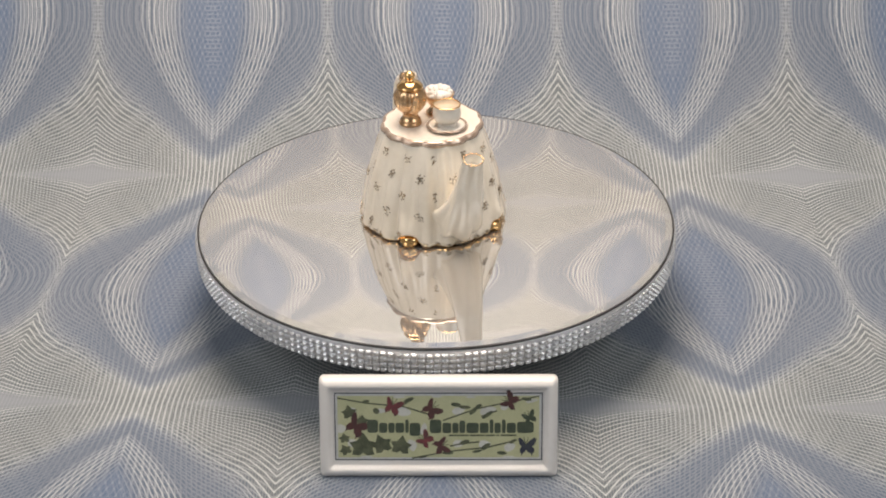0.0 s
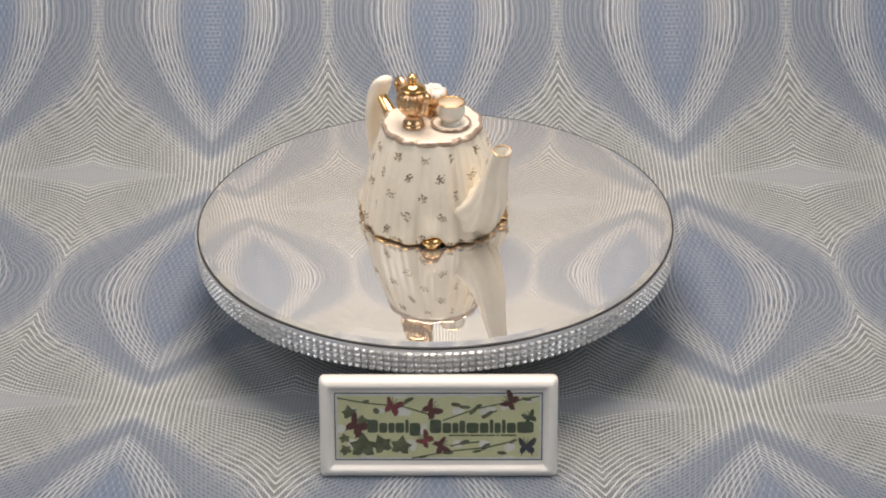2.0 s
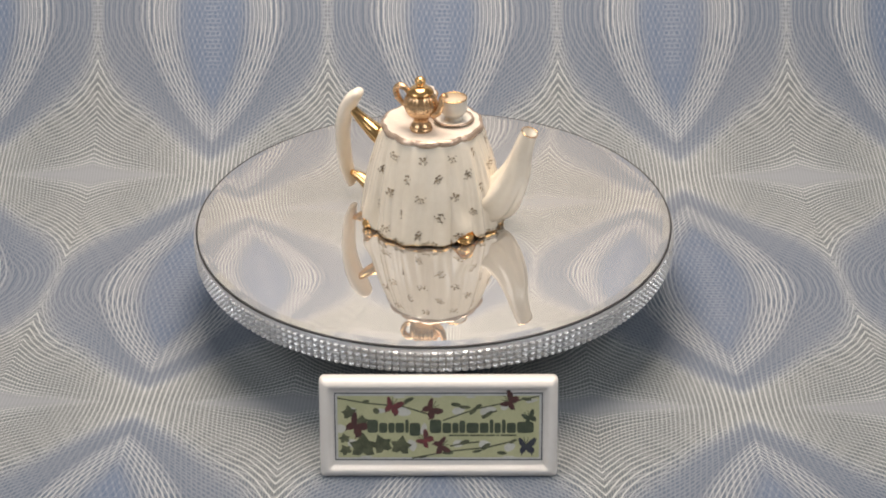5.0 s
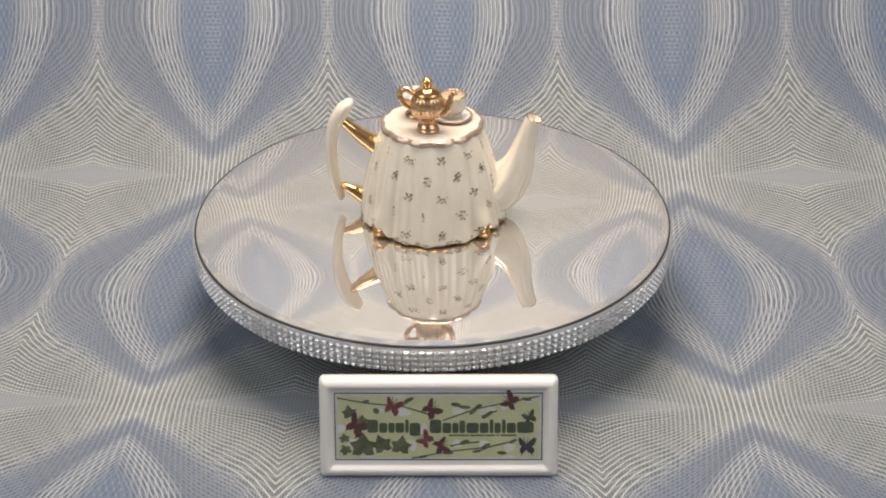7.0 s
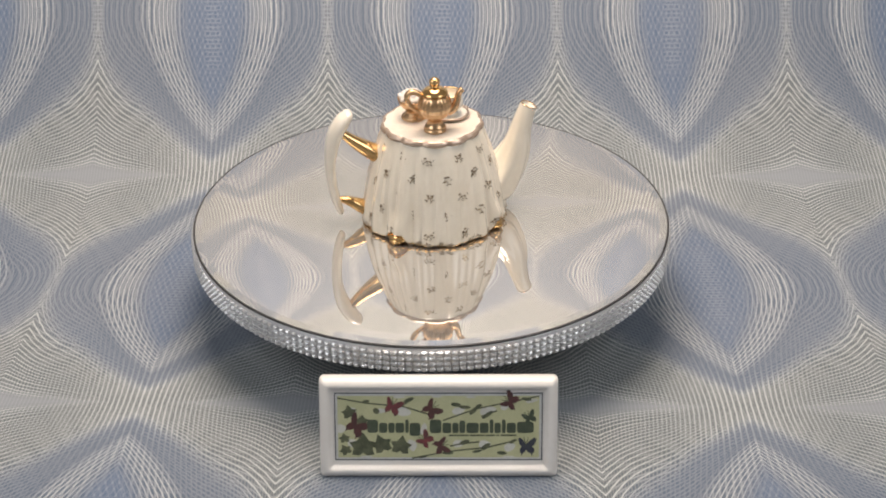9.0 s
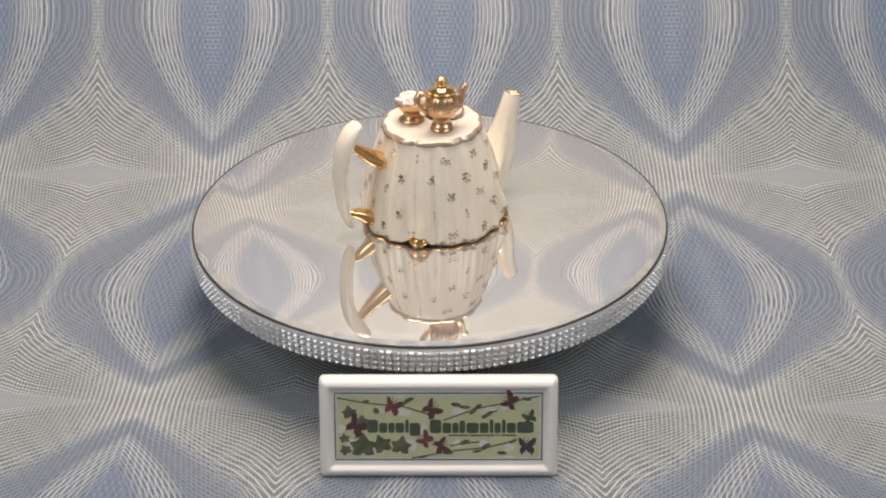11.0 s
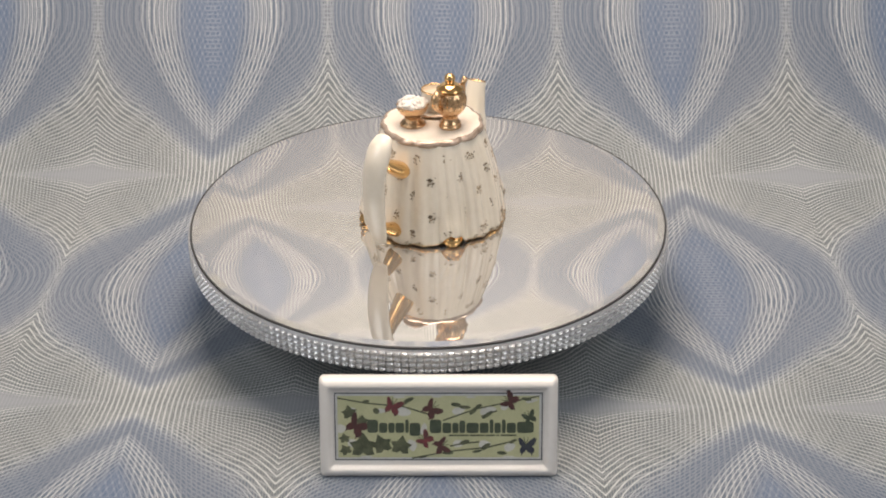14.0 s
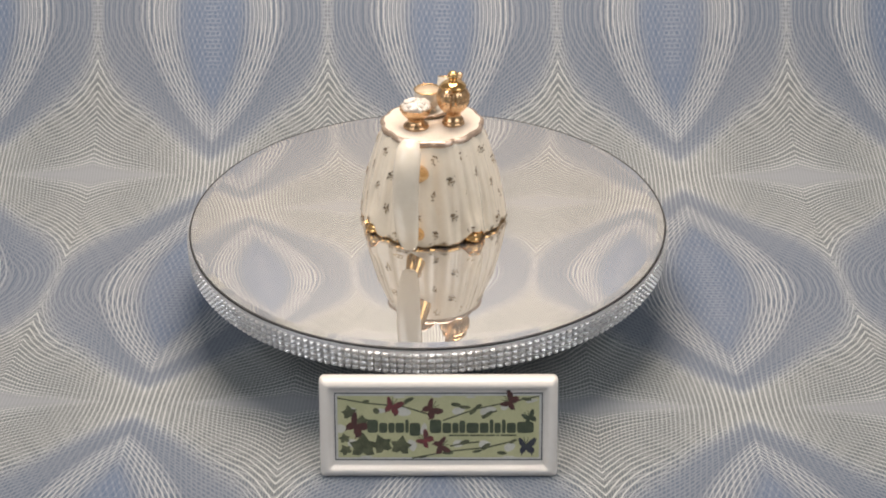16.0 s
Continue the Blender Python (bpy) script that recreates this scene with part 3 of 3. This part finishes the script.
def teapot():
    """Origin on the axis at the height of the mirror's top; the spout points along +x."""
    top = empty("teapot", "cream china teapot draped like a tea table with gold trim", "teapot")
    body = part("body", teapot_body(), CHINA, top, "cream china draped in folds with small grey-gold flowers")
    part("hem", hem_trim(), GOLD, body, "thin gold hem line")
    part("hem_underside", hem_underside(), GOLD, body, "gilded underside of the hem")
    part("lid", lid_top(), TOP_CHINA, top, "blush white scalloped lid")
    part("lid_trim", lid_trim(), DULL_GOLD, top, "worn brown-gold scalloped trim")
    for f in FEET:
        a = radians(f)
        foot = ball(0.0044, (1.30, 1.45, 0.92), (0, 0, 0.0004), 28)
        absorb(foot, ball(0.0026, (1.1, 1.5, 0.75), (0.0034, 0, -0.0010), 20))
        bmesh.ops.transform(foot, matrix=Matrix.Rotation(a, 4, "Z") @ Matrix.Translation((0.0420, 0, 0.0034)), verts=foot.verts)
        part("foot", foot, GOLD, top, "gold claw foot")
    spout = tube([(0.0300, 0.0215, 0.0150, 0.0175), (0.0408, 0.0205, 0.0155, 0.0145), (0.0490, 0.0285, 0.0120, 0.0118), (0.0546, 0.0400, 0.0092, 0.0096), (0.0574, 0.0510, 0.0068, 0.0080), (0.0605, 0.0620, 0.0056, 0.0067), (0.0628, 0.0682, 0.0052, 0.0061)], 56, 8, (True, False), spout_shape)
    part("spout", spout, CHINA, top, "curved cream spout with draped folds")
    throat = tube([(0.0628, 0.0682, 0.0048, 0.0057), (0.0621, 0.0664, 0.0038, 0.0046), (0.0609, 0.0630, 0.0032, 0.0036)], 40, 3, (False, True))
    part("spout_mouth", throat, CUP_CHINA, top, "pale inside of the spout")
    lip = bmesh.new()
    way = Vector((0.0023, 0, 0.0062)).normalized()
    side = Vector((way.z, 0, -way.x))
    rings = []
    for k in range(9):
        w = 2 * math.pi * k / 8
        ring = []
        for i in range(40):
            b = 2 * math.pi * i / 40
            d = 0.00042 * math.cos(w)
            ring.append(Vector((0.0629, 0, 0.0684)) + side * ((0.0049 + d) * math.cos(b)) + Vector((0, (0.0058 + d) * math.sin(b), 0)) + way * (0.00042 * math.sin(w)))
        rings.append(ring)
    skin(lip, rings)
    part("spout_lip", lip, OLD_GOLD, top, "gold line round the spout's mouth")
    grip = tube([(-0.0518, 0.0752, 0.0034, 0.0060), (-0.0556, 0.0708, 0.0046, 0.0076), (-0.0608, 0.0610, 0.0046, 0.0078), (-0.0637, 0.0460, 0.0034, 0.0078), (-0.0632, 0.0300, 0.0031, 0.0074), (-0.0612, 0.0180, 0.0028, 0.0064), (-0.0590, 0.0105, 0.0021, 0.0046)], 28, 7, (True, True), None, (True, True))
    bmesh.ops.translate(grip, vec=(-0.0004, 0, -0.0016), verts=grip.verts)
    part("handle", grip, CHINA, top, "curved cream strap handle")
    upper = tube([(-0.0310, 0.0430, 0.0056, 0.0070), (-0.0390, 0.0488, 0.0052, 0.0066), (-0.0485, 0.0556, 0.0038, 0.0046), (-0.0560, 0.0622, 0.0024, 0.0034), (-0.0600, 0.0650, 0.0018, 0.0026)], 24, 6)
    part("handle_bracket", upper, GOLD, top, "gold upper handle bracket")
    lower = tube([(-0.0380, 0.0060, 0.0052, 0.0066), (-0.0450, 0.0100, 0.0046, 0.0060), (-0.0520, 0.0142, 0.0034, 0.0044), (-0.0570, 0.0162, 0.0022, 0.0030), (-0.0602, 0.0166, 0.0014, 0.0020)], 24, 6)
    part("handle_bracket", lower, GOLD, top, "gold lower handle bracket")
    for ob in top.children:
        if ob.name.startswith("spout"):
            ob.matrix_basis = pose(0, 0, -0.0012, 0, 0, 2.5)
        elif ob.name.startswith("handle"):
            ob.matrix_basis = pose(0, 0, 0, 0, 0, -2.6)
    miniature_teapot(top)
    miniature_cup(top)
    miniature_bowl(top)
    sprigs(body)
    return top


pot = teapot()


# ---- the plaque ----
def rounded_loop(hw, hh, y, r, n=6):
    out = []
    for cx, cz, start in ((hw - r, hh - r, 0), (-hw + r, hh - r, 90), (-hw + r, -hh + r, 180), (hw - r, -hh + r, 270)):
        for i in range(n + 1):
            a = radians(start + 90 * i / n)
            out.append((cx + r * math.cos(a), y, cz + r * math.sin(a)))
    return out


def flat_shape(points, y, depth=0.00025):
    """A thin raised shape in the plane y; its front looks to -y."""
    bm = bmesh.new()
    front = [bm.verts.new((x, y - depth, z)) for x, z in points]
    back = [bm.verts.new((x, y + 0.0002, z)) for x, z in points]
    n = len(points)
    bm.faces.new(front)
    for i in range(n):
        bm.faces.new((front[i], front[(i + 1) % n], back[(i + 1) % n], back[i]))
    bmesh.ops.recalc_face_normals(bm, faces=bm.faces)
    return bm


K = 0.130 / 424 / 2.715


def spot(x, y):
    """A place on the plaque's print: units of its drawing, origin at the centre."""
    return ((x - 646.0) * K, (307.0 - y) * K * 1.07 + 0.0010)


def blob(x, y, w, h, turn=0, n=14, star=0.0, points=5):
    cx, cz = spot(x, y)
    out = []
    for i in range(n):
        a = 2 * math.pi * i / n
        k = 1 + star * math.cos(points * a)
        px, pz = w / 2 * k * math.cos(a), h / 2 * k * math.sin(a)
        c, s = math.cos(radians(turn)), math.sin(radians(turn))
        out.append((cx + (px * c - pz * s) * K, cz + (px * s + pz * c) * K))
    return out


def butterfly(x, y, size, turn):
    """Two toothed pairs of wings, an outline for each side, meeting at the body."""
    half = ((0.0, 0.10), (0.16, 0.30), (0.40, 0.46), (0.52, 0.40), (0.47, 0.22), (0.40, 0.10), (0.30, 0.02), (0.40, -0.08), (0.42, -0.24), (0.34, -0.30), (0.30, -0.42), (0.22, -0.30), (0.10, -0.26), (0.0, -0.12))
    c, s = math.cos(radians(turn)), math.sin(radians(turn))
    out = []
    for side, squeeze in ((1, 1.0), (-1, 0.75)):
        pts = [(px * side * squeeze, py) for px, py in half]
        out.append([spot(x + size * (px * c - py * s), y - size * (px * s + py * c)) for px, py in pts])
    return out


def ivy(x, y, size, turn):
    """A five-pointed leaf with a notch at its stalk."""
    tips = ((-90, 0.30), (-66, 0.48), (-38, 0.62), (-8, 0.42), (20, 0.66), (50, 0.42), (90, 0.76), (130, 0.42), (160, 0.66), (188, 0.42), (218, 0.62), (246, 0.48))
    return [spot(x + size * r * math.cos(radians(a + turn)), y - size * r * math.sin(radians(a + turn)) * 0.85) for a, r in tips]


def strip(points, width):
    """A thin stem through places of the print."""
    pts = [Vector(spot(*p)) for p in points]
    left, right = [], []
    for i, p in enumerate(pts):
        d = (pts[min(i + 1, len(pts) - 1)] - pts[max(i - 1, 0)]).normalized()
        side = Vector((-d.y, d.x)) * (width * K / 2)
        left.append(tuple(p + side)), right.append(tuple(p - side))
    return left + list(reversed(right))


def plaque():
    """Origin at the foot of the front, leaning back."""
    top = empty("plaque", "white glazed china plaque with green floral print on the cloth", "plaque")
    bm = bmesh.new()
    HW, HH = 0.0644, 0.0281
    loops = [rounded_loop(HW - 0.0012, HH - 0.0012, 0.0105, 0.0022), rounded_loop(HW, HH, 0.0092, 0.0026), rounded_loop(HW, HH, 0.0066, 0.0026)]
    for w in range(1, 9):
        a = radians(90 * w / 8)
        loops.append(rounded_loop(HW - 0.0046 * (1 - math.cos(a)), HH - 0.0046 * (1 - math.cos(a)), 0.0066 * (1 - math.sin(a)), 0.0026 - 0.0012 * w / 8))
    loops += [rounded_loop(HW - 0.0052, HH - 0.0050, 0.0002, 0.0012), rounded_loop(HW - 0.0062, HH - 0.0060, 0.0012, 0.0010), rounded_loop(HW - 0.0070, HH - 0.0068, 0.0024, 0.0008), rounded_loop(HW - 0.0074, HH - 0.0072, 0.0027, 0.0006), rounded_loop(HW - 0.0081, HH - 0.0079, 0.0028, 0.0005)]
    skin(bm, loops, True, True, True)
    bmesh.ops.recalc_face_normals(bm, faces=bm.faces)
    tray = part("tray", bm, PLAQUE, top, "white glazed tray with raised rounded rim")
    prop = bmesh.new()
    rings = [[(-0.02, 0.010, -HH + 0.002), (0.02, 0.010, -HH + 0.002), (0.02, 0.010, 0.006), (-0.02, 0.010, 0.006)], [(-0.018, 0.022, -HH + 0.0070), (0.018, 0.022, -HH + 0.0070), (0.012, 0.012, 0.006), (-0.012, 0.012, 0.006)]]
    skin(prop, rings, True, True, True)
    bmesh.ops.recalc_face_normals(prop, faces=prop.faces)
    part("prop", prop, PLAQUE, top, "white foot behind")
    Y = 0.0027

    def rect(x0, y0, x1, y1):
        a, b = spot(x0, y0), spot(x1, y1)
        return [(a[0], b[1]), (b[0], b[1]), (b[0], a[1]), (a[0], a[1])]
    part("border", flat_shape(rect(150, 152, 1142, 466), Y, 0.00005), PRINT_SLATE, tray, "dark border line", False)
    part("border", flat_shape(rect(155, 157, 1137, 461), Y, 0.00008), PRINT_EDGE, tray, "pale border", False)
    panel = part("print", flat_shape(rect(165, 166, 1126, 453), Y, 0.00011), PRINT, tray, "pale green floral print", False)

    def lay(name, points, material, level, label=""):
        return part(name, flat_shape(points, Y, 0.00012 + 0.00003 * level), material, tray, label, False)
    for x, y, w, h, turn in ((740, 236, 62, 34, 10), (880, 236, 80, 40, 15), (480, 240, 70, 44, -10), (228, 240, 56, 44, 20), (180, 318, 44, 44, 0), (742, 388, 60, 36, 10), (866, 394, 58, 46, 0), (985, 405, 56, 40, 20), (235, 385, 50, 40, 0), (520, 395, 40, 60, 20), (375, 235, 40, 24, 0), (575, 320, 30, 60, -20), (960, 215, 40, 40, 0), (460, 172, 60, 12, 0), (640, 170, 50, 10, 0), (800, 172, 46, 12, 0), (300, 449, 60, 8, 0), (980, 449, 60, 8, 0), (1090, 190, 60, 18, 12)):
        lay("petal", blob(x, y, w, h, turn, 12, 0.08, 3), PRINT_WHITE, 1)
    for pts in (((165, 176), (300, 200), (480, 216), (600, 252)), ((470, 214), (500, 196), (526, 178)), ((668, 280), (830, 226), (960, 200), (1125, 168)), ((520, 456), (700, 424), (880, 406), (1020, 372)), ((850, 262), (900, 244), (925, 236)), ((700, 400), (760, 388), (840, 380))):
        lay("stem", strip(pts, 7), PRINT_LEAF, 2)
    for x, y, w, h, turn in ((730, 207, 50, 20, -8), (772, 219, 56, 18, -4), (812, 236, 50, 22, 45), (838, 214, 34, 18, 20), (880, 254, 66, 20, 35), (1065, 182, 50, 16, -10), (505, 186, 56, 20, 25), (350, 236, 34, 28, -30), (300, 192, 40, 14, 10), (770, 382, 50, 22, 20), (872, 402, 52, 24, 35), (830, 424, 50, 14, 10), (690, 432, 56, 16, 0), (948, 432, 48, 18, -5), (1000, 378, 40, 16, 30), (570, 450, 50, 12, 10)):
        lay("leaf", blob(x, y, w, h, turn, 10), PRINT_LEAF, 3)
    for x, y, size, turn in ((222, 246, 62, 10), (285, 404, 108, 0), (376, 396, 84, 20), (466, 402, 84, -10), (202, 420, 50, 30), (197, 366, 44, 10), (283, 285, 50, 0)):
        lay("ivy_leaf", ivy(x, y, size, turn), PRINT_LEAF, 3)
    for x, y, size, turn, mat in ((425, 218, 92, -20, PRINT_RED), (608, 230, 96, -48, PRINT_MAROON), (990, 196, 92, 62, PRINT_MAROON), (250, 306, 116, -38, PRINT_MAROON), (584, 374, 84, 52, PRINT_RED), (654, 398, 86, -70, PRINT_MAROON), (1064, 404, 96, 0, PRINT_SLATE), (1078, 270, 72, 25, PRINT_TEXT)):
        for wing in butterfly(x, y, size, turn):
            lay("wing", wing, mat, 4)
        c, k = math.cos(radians(turn)), math.sin(radians(turn))
        for lean in (-0.12, 0.12):
            tip = (x + size * (lean * c - 0.48 * k), y - size * (lean * k + 0.48 * c))
            lay("feeler", strip(((x - size * 0.1 * k, y - size * 0.1 * c), tip), 3), PRINT_LEAF, 5)
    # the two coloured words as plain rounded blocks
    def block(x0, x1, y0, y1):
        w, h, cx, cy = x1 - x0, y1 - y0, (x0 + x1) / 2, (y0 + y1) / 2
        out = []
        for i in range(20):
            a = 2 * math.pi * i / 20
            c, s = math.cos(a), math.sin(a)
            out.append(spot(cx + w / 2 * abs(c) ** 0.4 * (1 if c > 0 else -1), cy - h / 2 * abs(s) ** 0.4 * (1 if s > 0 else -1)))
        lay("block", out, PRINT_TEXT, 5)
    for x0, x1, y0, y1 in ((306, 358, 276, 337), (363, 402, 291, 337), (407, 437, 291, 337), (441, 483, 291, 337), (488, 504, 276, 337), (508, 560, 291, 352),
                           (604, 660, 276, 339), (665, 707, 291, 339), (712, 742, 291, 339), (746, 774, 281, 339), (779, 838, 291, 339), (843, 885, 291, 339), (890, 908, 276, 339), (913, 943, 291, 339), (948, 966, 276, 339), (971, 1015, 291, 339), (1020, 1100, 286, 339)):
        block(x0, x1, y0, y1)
    for x0, x1 in ((694, 790), (798, 866), (872, 914), (922, 934), (942, 1018)):
        lay("bar", rect(x0, 346, x1, 353), PRINT_LEAF, 5)
    lean = 20.0
    m = pose(0.0025, -0.1885, 0.0004, -lean, 0, -1.2)
    top.matrix_basis = m @ Matrix.Translation((0, 0, HH))
    return top


plaque()


# ---- what turns ----
def motions():
    times = [0.5 * i for i in range(33)]
    rows = []
    for t in times:
        a = radians(12.2 + SPIN * t)
        rows.append((t, pose(0.00266 * math.cos(a), 0.00266 * math.sin(a), MIRROR_Z, 0, 0, SPIN * t)))
    walk(stand, rows)
    walk(pot, [(t, pose(0.0012, 0.0, MIRROR_Z + 0.0001, 0, 0, -70.4 + SPIN * t)) for t in times])


motions()
